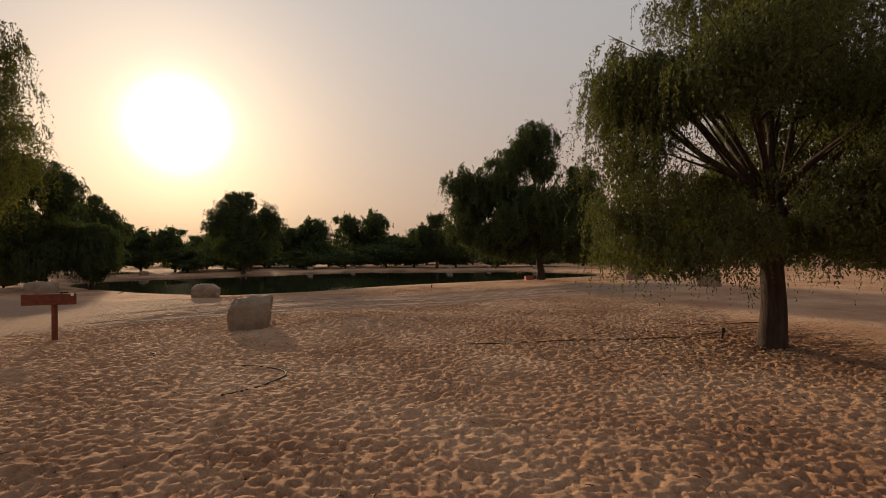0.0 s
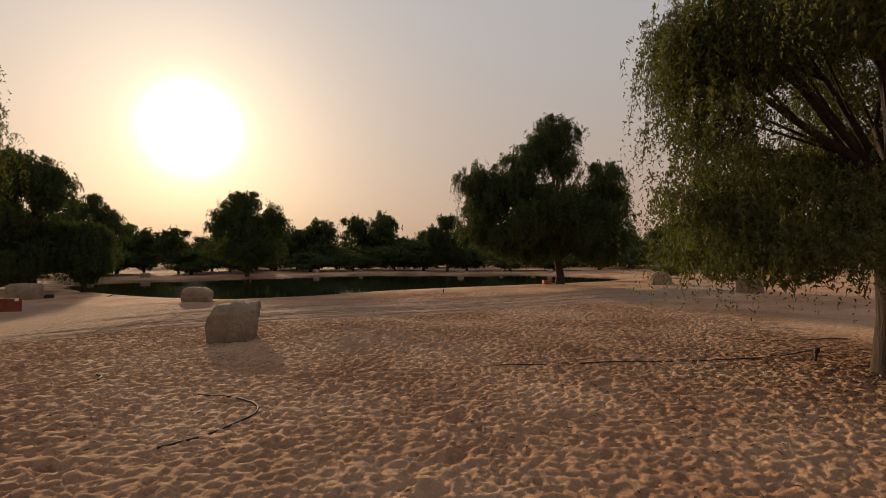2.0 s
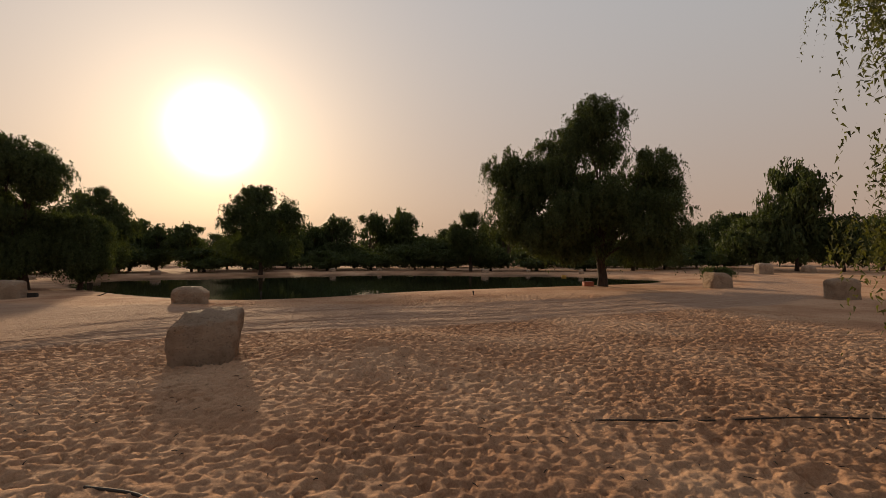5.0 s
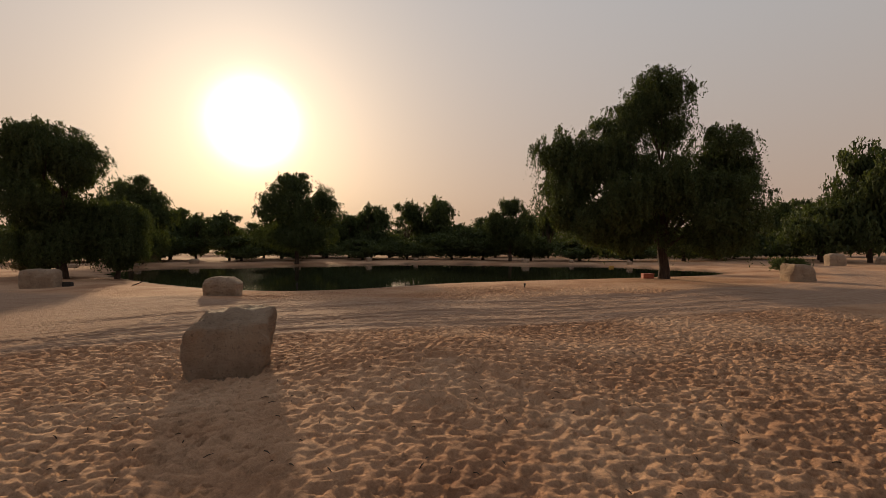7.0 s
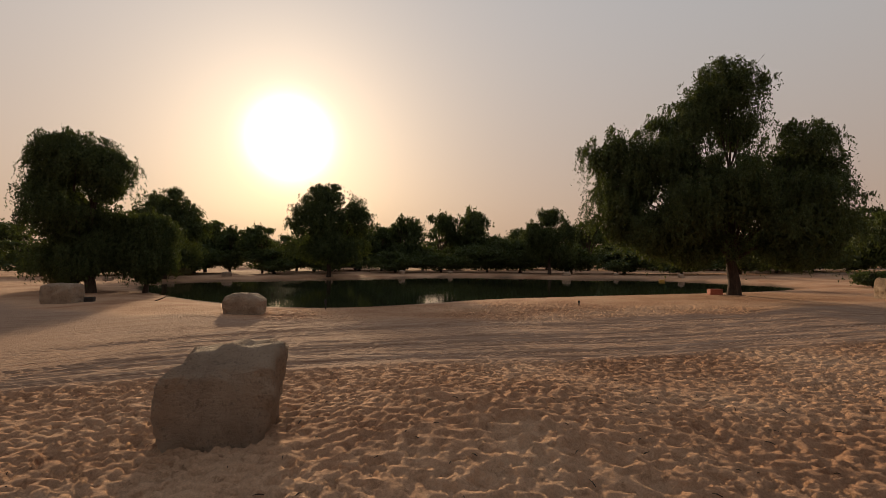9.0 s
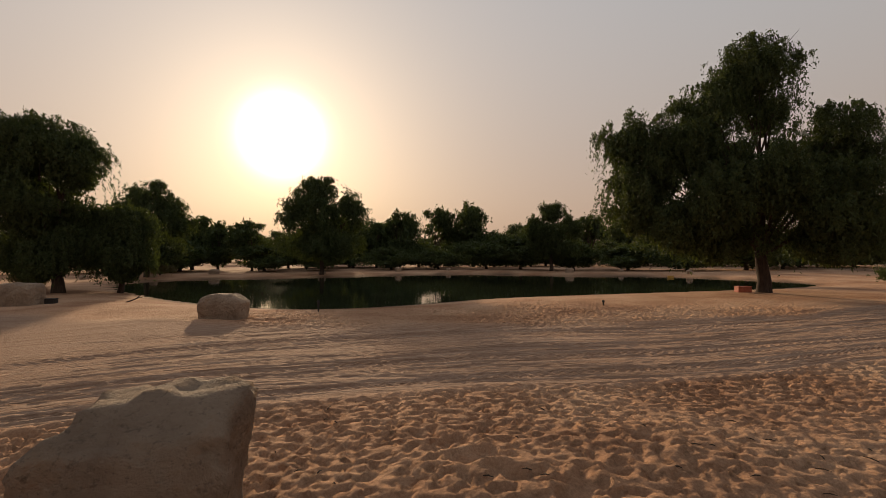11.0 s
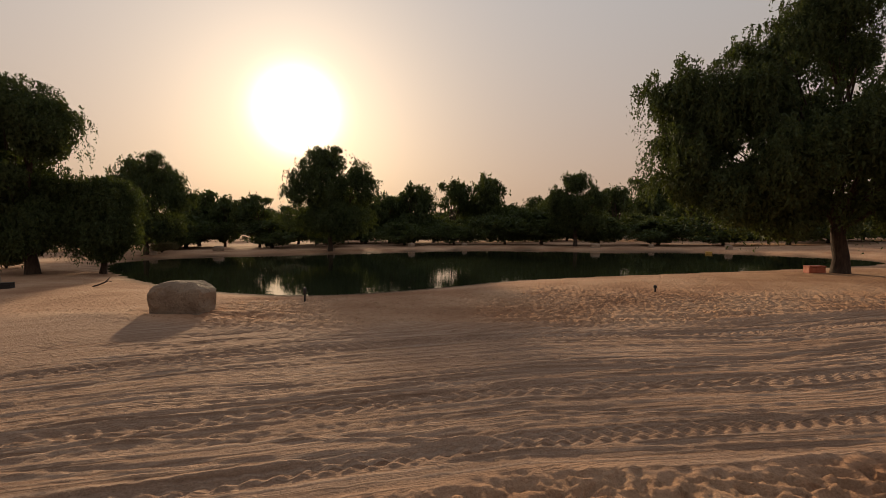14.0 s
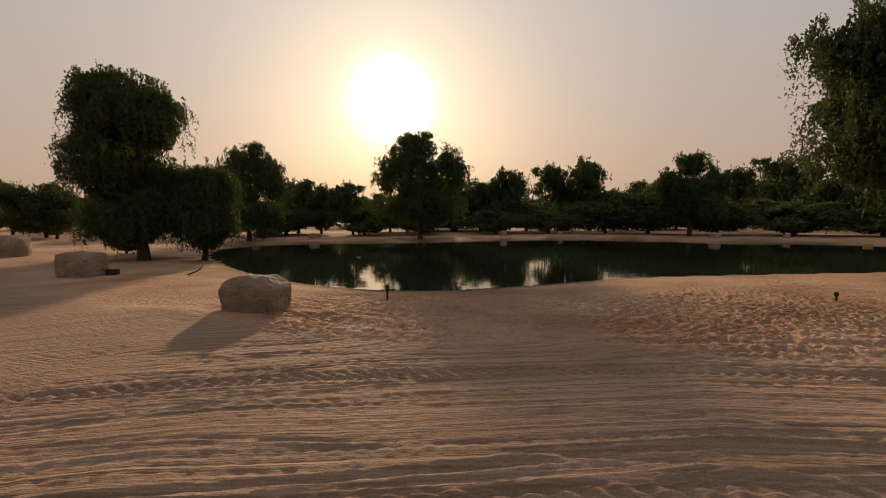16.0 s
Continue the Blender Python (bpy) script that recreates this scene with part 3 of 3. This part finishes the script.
# spreading tree between the track and the pond
tree((6.1, 29.3), [tuple(0.99 * k for k in l) for l in [(-0.2, 0, 8.6, 1.5, 1.5, 1.5), (0.2, .2, 7.0, 1.2, 1.3, 1.2), (-2.4, 0, 5.9, 1.7, 1.9, 2.0), (-1.9, 0.1, 7.1, 1.35, 1.4, 1.2), (-0.9, 0.0, 7.9, 0.9, 1.0, 0.9), (-4.9, 0.2, 5.9, 1.25, 1.5, 1.45), (-3.6, 0, 5.0, 1.3, 1.5, 1.7), (-3.4, -.6, 2.6, 1.3, 1.4, 1.5), (-4.6, 0, 3.6, 1.35, 1.7, 1.9), (2.3, 0, 5.5, 1.5, 1.8, 1.8),
                   (3.1, 0.2, 4.4, 1.2, 1.5, 1.5), (-2.2, -1.3, 3.6, 1.7, 1.6, 2.1), (1.9, -1.4, 3.2, 2.0, 1.6, 2.0), (0, 1.8, 4.0, 2.4, 1.8, 2.4), (-0.4, -1.6, 4.2, 1.5, 1.3, 1.8), (3.2, -.2, 2.6, 1.3, 1.4, 1.3), (2.0, -.5, 1.9, 1.8, 1.5, 1.2), (-1.6, 0.2, 2.0, 1.8, 1.6, 1.3)]],
     270000, 0.115, 23, "tall ghaf tree with a high middle crown and drooping sides", 0.24, 1.7, 1.6, 0.40, 0.20, None, (-0.1, 0), 0.4)
# draped tree beyond the track, with a lower one beside it
tree((-21.9, 25.7), [(-0.9, 0, 6.0, 1.9, 1.9, 1.4), (-2.3, 0, 5.0, 1.0, 1.4, 1.3), (0.7, 0, 5.1, 1.1, 1.5, 1.4), (-0.9, -.5, 3.6, 1.8, 1.7, 1.9), (-1.4, 0.4, 1.4, 2.0, 1.7, 1.3), (0.2, -0.4, 1.5, 0.8, 1.0, 1.2), (0.0, 0.6, 2.6, 1.3, 1.4, 1.6)],
     160000, 0.11, 31, "rounded ghaf tree draped down to the sand", 0.22, 1.5, 1.5, 0.12, 0.2, None, (-0.3, 0), 0.4)
tree((-20.6, 27.4), [(0, 0, 2.8, 1.35, 1.4, 1.2), (0.4, -.3, 1.9, 1.1, 1.1, 1.2), (0.2, 0, 1.1, 1.2, 1.2, 0.9)], 55000, 0.11, 33, "low drooping ghaf tree beside a larger one", 0.12, 1.0, 1.3, 0.25, 0.7, None, (0.2, 0), 0.3)
# tree left of the start of the walk
tree((-13.4, 10.6), [(0, 0, 6.2, 2.5, 2.6, 1.8), (2.3, 0.1, 5.2, 1.35, 1.6, 1.7), (2.3, 0.1, 6.6, 1.5, 1.6, 1.2), (2.1, 0.3, 3.4, 1.1, 1.4, 1.6), (-2.2, 0, 4.6, 1.6, 2.0, 2.0), (0, -2.2, 4.2, 2.0, 1.5, 2.2), (0.3, 2.2, 4.2, 2.0, 1.5, 2.2)],
     150000, 0.075, 37, "ghaf tree with long hanging sprays beside the track", 0.24, 1.9, 1.7, 1.0, 0.3, LEAF_NEAR, (0.1, 0), 0.45, twigs=4, core=0.15, slim=0.38)


def simple_lobes(rng, w, h, airy=False):
    out = [(rng.uniform(-.1, .1) * w, 0, h * .80, w * .28, w * .28, h * .19)]
    for _ in range(5):
        a, q = rng.uniform(0, 2 * math.pi), rng.uniform(.1, .3) * w
        out.append((q * math.cos(a), q * math.sin(a), h * rng.uniform(.74, .9), w * rng.uniform(.08, .15), w * .13, h * rng.uniform(.07, .11)))
    for _ in range(5 if not airy else 7):
        a = rng.uniform(0, 2 * math.pi)
        q = rng.uniform(.2, .36) * w
        out.append((q * math.cos(a), q * math.sin(a), h * rng.uniform(.40, .74), w * rng.uniform(.19, .29), w * rng.uniform(.19, .29), h * rng.uniform(.14, .22)))
    if not airy:
        out += [(-.3 * w, 0, h * .32, w * .25, w * .28, h * .26), (.3 * w, 0, h * .30, w * .25, w * .28, h * .26), (0, 0, h * .26, w * .38, w * .38, h * .24), (0, .2 * w, h * .5, w * .33, w * .3, h * .28)]
    return out


BANK = "tree with a dense dark green crown on the far bank"
trees_rng = random.Random(77)
DOME = [(0, 0, .82, .28, .28, .15), (-.22, 0, .70, .16, .2, .17), (.24, .05, .68, .17, .2, .17), (-.36, 0, .56, .13, .18, .2), (.37, 0, .54, .13, .18, .2), (0, -.1, .55, .34, .3, .26),
        (-.1, .1, .30, .40, .36, .24), (.18, -.1, .28, .30, .3, .22), (.08, 0, .93, .10, .1, .06), (-.12, 0, .90, .11, .1, .07)]
for x, y, w, h, cnt, seed, low in ((-29.3, 38.3, 6.6, 6.8, 42000, 51, 0.1), (-19.2, 45.0, 7.7, 8.2, 50000, 54, 0.15), (-0.7, 52.9, 5.0, 6.2, 30000, 53, 1.0)):
    turn = random.Random(seed)
    lobes = [(a * w + turn.uniform(-.2, .2), b * w, c * h, d * w * turn.uniform(.85, 1.1), e * w, f * h) for a, b, c, d, e, f in DOME]
    tree((x, y), lobes, int(cnt * 1.4), 0.15, seed, BANK, 0.17, h * .22, 1.3, low, 0.25, solid=0.35)

kinds = []
for i, (w, h, airy) in enumerate(((5, 5, False), (5, 5, False), (4.5, 6, True), (6, 5, False))):
    kinds.append((w, h, tree((-60 - 9 * i, 60), simple_lobes(random.Random(100 + i), w, h, airy), 10500 if not airy else 7000, 0.25, 200 + i,
                             "small tree with an airy thin crown" if airy else BANK, 0.13, h * .22, 0.9, 0.12, 0.35 if not airy else 0.0, solid=0.35, twigs=2)))

# x, y, width, height, which kind
BANK_TREES = [(-32.9, 51.0, 4.7, 4.8, 0), (-28.9, 50.5, 4.2, 5.0, 2), (-29.7, 58.9, 6.6, 4.6, 3), (-19.9, 61.0, 6.0, 5.6, 1), (-17.4, 62.0, 5.4, 6.9, 0), (-14.1, 66.7, 5.1, 9.0, 2),
              (-9.5, 67.6, 5.3, 7.2, 1), (-6.8, 66.5, 6.6, 4.9, 3), (-4.1, 76.4, 4.2, 6.2, 0), (-2.4, 68.5, 4.8, 5.0, 1), (4.2, 65.8, 4.9, 7.5, 2), (12.1, 83.3, 6.6, 8.0, 1),
              (14.2, 77.7, 5.6, 5.0, 0), (-48.4, 33.5, 4.4, 5.4, 2), (-47.9, 36.2, 4.4, 4.8, 0), (-24.5, 64.4, 7.3, 5.2, 3), (-36.3, 51.7, 5.2, 4.9, 1)]
FAR_TREES = [(35.3, 73.3, 5.4, 7.1, 1), (30.2, 70.7, 5.8, 6.3, 0), (29.7, 56.5, 7.2, 7.0, 3), (33.6, 56.0, 6.5, 10.5, 1), (24.5, 69.9, 7.2, 5.9, 3), (14.2, 72.6, 7.5, 6.1, 0),
             (-57.1, 34.1, 5.3, 5.2, 1), (-61.5, 30.2, 5.3, 4.7, 0), (34.3, 64.4, 6.0, 6.5, 1), (37.1, 54.4, 6.2, 6.3, 0), (45.3, 59.7, 8.0, 7.5, 3), (20.0, 84.0, 7.0, 6.4, 1)]
for k in range(26):
    a = radians(66 - 4.6 * k + trees_rng.uniform(-1.5, 1.5))
    q = trees_rng.uniform(82, 120)
    FAR_TREES.append((-q * math.sin(a), 12 + q * math.cos(a), trees_rng.uniform(8, 12), trees_rng.uniform(5.5, 8), trees_rng.choice((0, 1, 3, 3))))
for x, y in ((-40, 46), (-35.5, 49), (-26.5, 57), (-22.5, 60.5), (-15.5, 63.5), (-11.5, 65), (-5.5, 69), (-0.5, 72), (7.5, 70), (12.5, 74), (19, 70), (-44, 41), (-53, 38), (26, 66), (33, 69)):
    FAR_TREES.append((x, y, trees_rng.uniform(6.5, 8.5), trees_rng.uniform(2.8, 3.8), 3))
for x, y in ((-38, 43.5), (-33.5, 45.5), (-27, 49.5), (-22.5, 52), (-16.5, 55.5), (-12, 57.5), (-7, 57.5), (-3.5, 56.5), (1.5, 56), (6.5, 56), (11.5, 55.5), (17, 57), (22, 61)):
    FAR_TREES.append((x, y, trees_rng.uniform(5.0, 7.0), trees_rng.uniform(2.2, 3.2), trees_rng.choice((0, 1, 3))))
used = set()
for x, y, w, h, k in [(x, y, 1.08 * w, 1.0 * h, k) for x, y, w, h, k in BANK_TREES] + FAR_TREES:
    kw, kh, source = kinds[k]
    m = pose(x, y, ground_height(x, y) - 0.05, 0, 0, trees_rng.uniform(0, 360)) @ Matrix.Diagonal((0.95 * w / kw, 0.95 * w / kw, h / kh, 1))
    if k in used:
        copy_thing(source, m)
    else:
        source.matrix_world = m
        used.add(k)


def shrub(at, w, h, seed, label, leaves=6000, mat=None):
    root = new("shrub")
    root.matrix_world = pose(at[0], at[1], ground_height(*at))
    rng = random.Random(seed)
    bm = bmesh.new()
    for _ in range(9):
        a, q = rng.uniform(0, 6.28), rng.uniform(.1, .35) * w
        tube(bm, [(0, 0, -.05), (q * .4 * math.cos(a), q * .4 * math.sin(a), h * .4), (q * math.cos(a), q * math.sin(a), h * .8)], [.02, .015, .006], 5)
    part("stems", bm, BARK, root)
    link_mesh("foliage", crown_mesh([(0, 0, h * .5, w * .5, w * .42, h * .5), (w * .15, 0, h * .4, w * .4, w * .4, h * .45)], leaves, 0.09, seed, 0.25, 0.02, 0.9, 0.2), mat or LEAF_DRY, root)
    return tagged(root, label, "shrub", "shrubs")


shrub((15.5, 36.5), 1.8, 0.85, 3, "low rounded green shrub by the track", 16000, LEAF)
shrub((-30.6, 41.0), 2.0, 0.8, 4, "low rounded green-brown shrub on the far bank")
shrub((-25.9, 27.6), 1.4, 0.9, 6, "dry pale shrub under a drooping tree")


# ---- sign, hoses, stakes and other small things ----
def sign_post(at, turn):
    root = new("sign_post")
    root.matrix_world = pose(at[0], at[1], ground_height(*at), 0, 0, turn)
    bm = bmesh.new()
    box(bm, (0.085, 0.085, 1.15), (0, 0, 0.375), 0.008)
    part("post", bm, RED_WOOD, root)
    bm = bmesh.new()
    box(bm, (1.02, 0.04, 0.235), (-0.07, -0.064, 0.87), 0.007)
    board = part("board", bm, RED_WOOD, root, "dark red wooden board")
    bm = bmesh.new()
    box(bm, (0.06, 0.012, 0.05), (0.38, -0.091, 0.965), 0.002)
    part("label_plate", bm, PALE, board, "small white plate")
    for bz in (0.82, 0.92):
        bm = bmesh.new()
        bmesh.ops.create_cone(bm, cap_ends=True, segments=8, radius1=0.012, radius2=0.009, depth=0.012, matrix=pose(0, -0.089, bz, 90))
        part("bolt", bm, STAKE, board)
    return tagged(root, "low dark red wooden sign board on a square post", "sign")


sign_post((-8.38, 10.1), 12)


def hose(pts, r, label, name="hose"):
    """A flexible pipe lying over the sand along pts (x, y)."""
    fine = []
    P = [Vector((*p, 0)) for p in pts]
    P = [P[0] * 2 - P[1]] + P + [P[-1] * 2 - P[-2]]
    for i in range(1, len(P) - 2):
        for k in range(8):
            t = k / 8
            a, b, c, d = P[i - 1:i + 3]
            fine.append(0.5 * ((2 * b) + (c - a) * t + (2 * a - 5 * b + 4 * c - d) * t * t + (3 * b - a - 3 * c + d) * t ** 3))
    fine.append(P[-2])
    path = [(p.x, p.y, ground_height(p.x, p.y) + 0.002 + 0.010 * math.sin(3.1 * p.x + 2 * p.y)) for p in fine]
    bm = bmesh.new()
    tube(bm, path, [r] * len(path), 8)
    ob = part(name, bm, HOSE, smooth=True)
    return tagged(ob, label, "hose", "irrigation hoses")


hose([(-3.45, 7.8), (-3.0, 7.72), (-2.55, 7.42), (-2.42, 7.1), (-2.5, 6.8), (-2.65, 6.45), (-2.9, 6.1)], 0.012, "black garden hose curled on the sand")
hose([(0.5, 9.35), (2.4, 9.45), (4.7, 9.7), (6.2, 10.3)], 0.009, "dark irrigation pipe lying across the sand")
hose([(5.4, 11.7), (6.4, 11.35), (7.8, 11.5)], 0.009, "dark irrigation pipe beside a tree")
hose([(-5.35, 8.55), (-5.2, 8.45), (-5.12, 8.28)], 0.013, "short piece of dark hose")


def stake(at, h, label, tilt=0.0):
    root = new("sprinkler_stake")
    root.matrix_world = pose(at[0], at[1], ground_height(*at), tilt, tilt * .5, 0)
    bm = bmesh.new()
    tube(bm, [(0, 0, -0.1), (0, 0, h * .55)], [0.018, 0.022], 8)
    part("stem", bm, STAKE, root)
    bm = bmesh.new()
    tube(bm, [(0, 0, h * .55), (0, 0, h * .6), (0, 0, h * .92), (0, 0, h)], [0.03, 0.04, 0.038, 0.02], 10)
    part("head", bm, STAKE, root)
    return tagged(root, label, "sprinkler", "sprinkler stakes")


stake((5.6, 9.45), 0.22, "short dark sprinkler head standing in the sand", 8)
stake((-8.25, 21.1), 0.30, "dark sprinkler head on the sandy pond bank")
stake((-0.6, 23.9), 0.16, "small dark sprinkler head on the pond bank")


def twig(at, turn, seed):
    rng = random.Random(seed)
    z = ground_height(*at)
    bm = bmesh.new()
    tube(bm, [(-.25, 0, .0), (-.1, .03, .05), (.08, 0, .12), (.2, .05, .26)], [.02, .022, .018, .008], 6)
    tube(bm, [(.08, 0, .12), (.2, -.06, .16), (.3, -.08, .14)], [.012, .009, .005], 5)
    ob = part("branch", bm, BARK)
    ob.matrix_world = pose(at[0], at[1], z + 0.01, 0, 0, turn)
    return tagged(ob, "broken dry branch lying on the bank", "branch")


twig((-15.6, 22.9), 20, 1)


def crate(at, size, turn, mat, label, category):
    root = new("storage_box")
    root.matrix_world = pose(at[0], at[1], ground_height(*at), 0, 0, turn)
    bm = bmesh.new()
    box(bm, size, (0, 0, size[2] / 2 - .02), 0.02)
    part("body", bm, mat, root)
    bm = bmesh.new()
    box(bm, (size[0] * 1.05, size[1] * 1.05, size[2] * .16), (0, 0, size[2] + size[2] * .06 - .02), 0.012)
    part("lid", bm, mat, root)
    return tagged(root, label, category)


crate((5.35, 29.25), (0.5, 0.32, 0.22), 8, BRICK_RED, "faded red plastic box at the foot of a tree", "box")
crate((7.4, 45.9), (0.36, 0.3, 0.42), 0, YELLOW, "faded yellow plastic box on the far bank", "box")
crate((-17.75, 21.95), (0.3, 0.22, 0.16), 20, STAKE, "small dark valve box beside a boulder", "box")


def pavilion(at, turn):
    root = new("pavilion")
    root.matrix_world = pose(at[0], at[1], ground_height(*at), 0, 0, turn)
    bm = bmesh.new()
    bmesh.ops.create_cone(bm, cap_ends=True, segments=4, radius1=3.4, radius2=0.15, depth=1.6, matrix=pose(0, 0, 3.2, 0, 0, 45))
    part("roof", bm, THATCH, root, "grey thatched pyramid roof")
    for px in (-1.9, 1.9):
        for py in (-1.9, 1.9):
            bm = bmesh.new()
            box(bm, (0.3, 0.3, 2.6), (px, py, 1.15), 0.02)
            part("post", bm, PLASTER, root)
    bm = bmesh.new()
    box(bm, (9.5, 0.3, 0.75), (0.6, -2.6, 0.3), 0.02)
    part("low_wall", bm, PLASTER, root, "pale plastered low wall")
    return tagged(root, "small open pavilion with thatched roof and low wall", "pavilion")


pavilion((12.0, 88.0), 8)


# fallen twigs and dry leaf bits under the near tree and over the sand
def litter():
    rng = random.Random(19)
    bm = bmesh.new()
    for k in range(1500):
        if k < 1000:
            q, a = abs(rng.gauss(0, 2.6)), rng.uniform(0, 2 * math.pi)
            x, y = 5.6 + q * math.cos(a), 8.2 + q * math.sin(a)
        else:
            x, y = rng.uniform(-6, 6), rng.uniform(2.5, 14)
        n, a = rng.uniform(0.02, 0.09), rng.uniform(0, 2 * math.pi)
        z = float(ground_base(np.array([x]), np.array([y]))[0]) + 0.004
        d = Vector((math.cos(a) * n, math.sin(a) * n, rng.uniform(-.01, .02)))
        p = Vector((x, y, z))
        tube(bm, [p - d * .5, p + Vector((0, 0, .006)), p + d * .5], [.004, .005, .002], 4)
    ob = part("leaf_litter", bm, BARK)
    tagged(ob, "scattered dry twigs and leaf bits on the sand", "litter", kind="stuff")


litter()
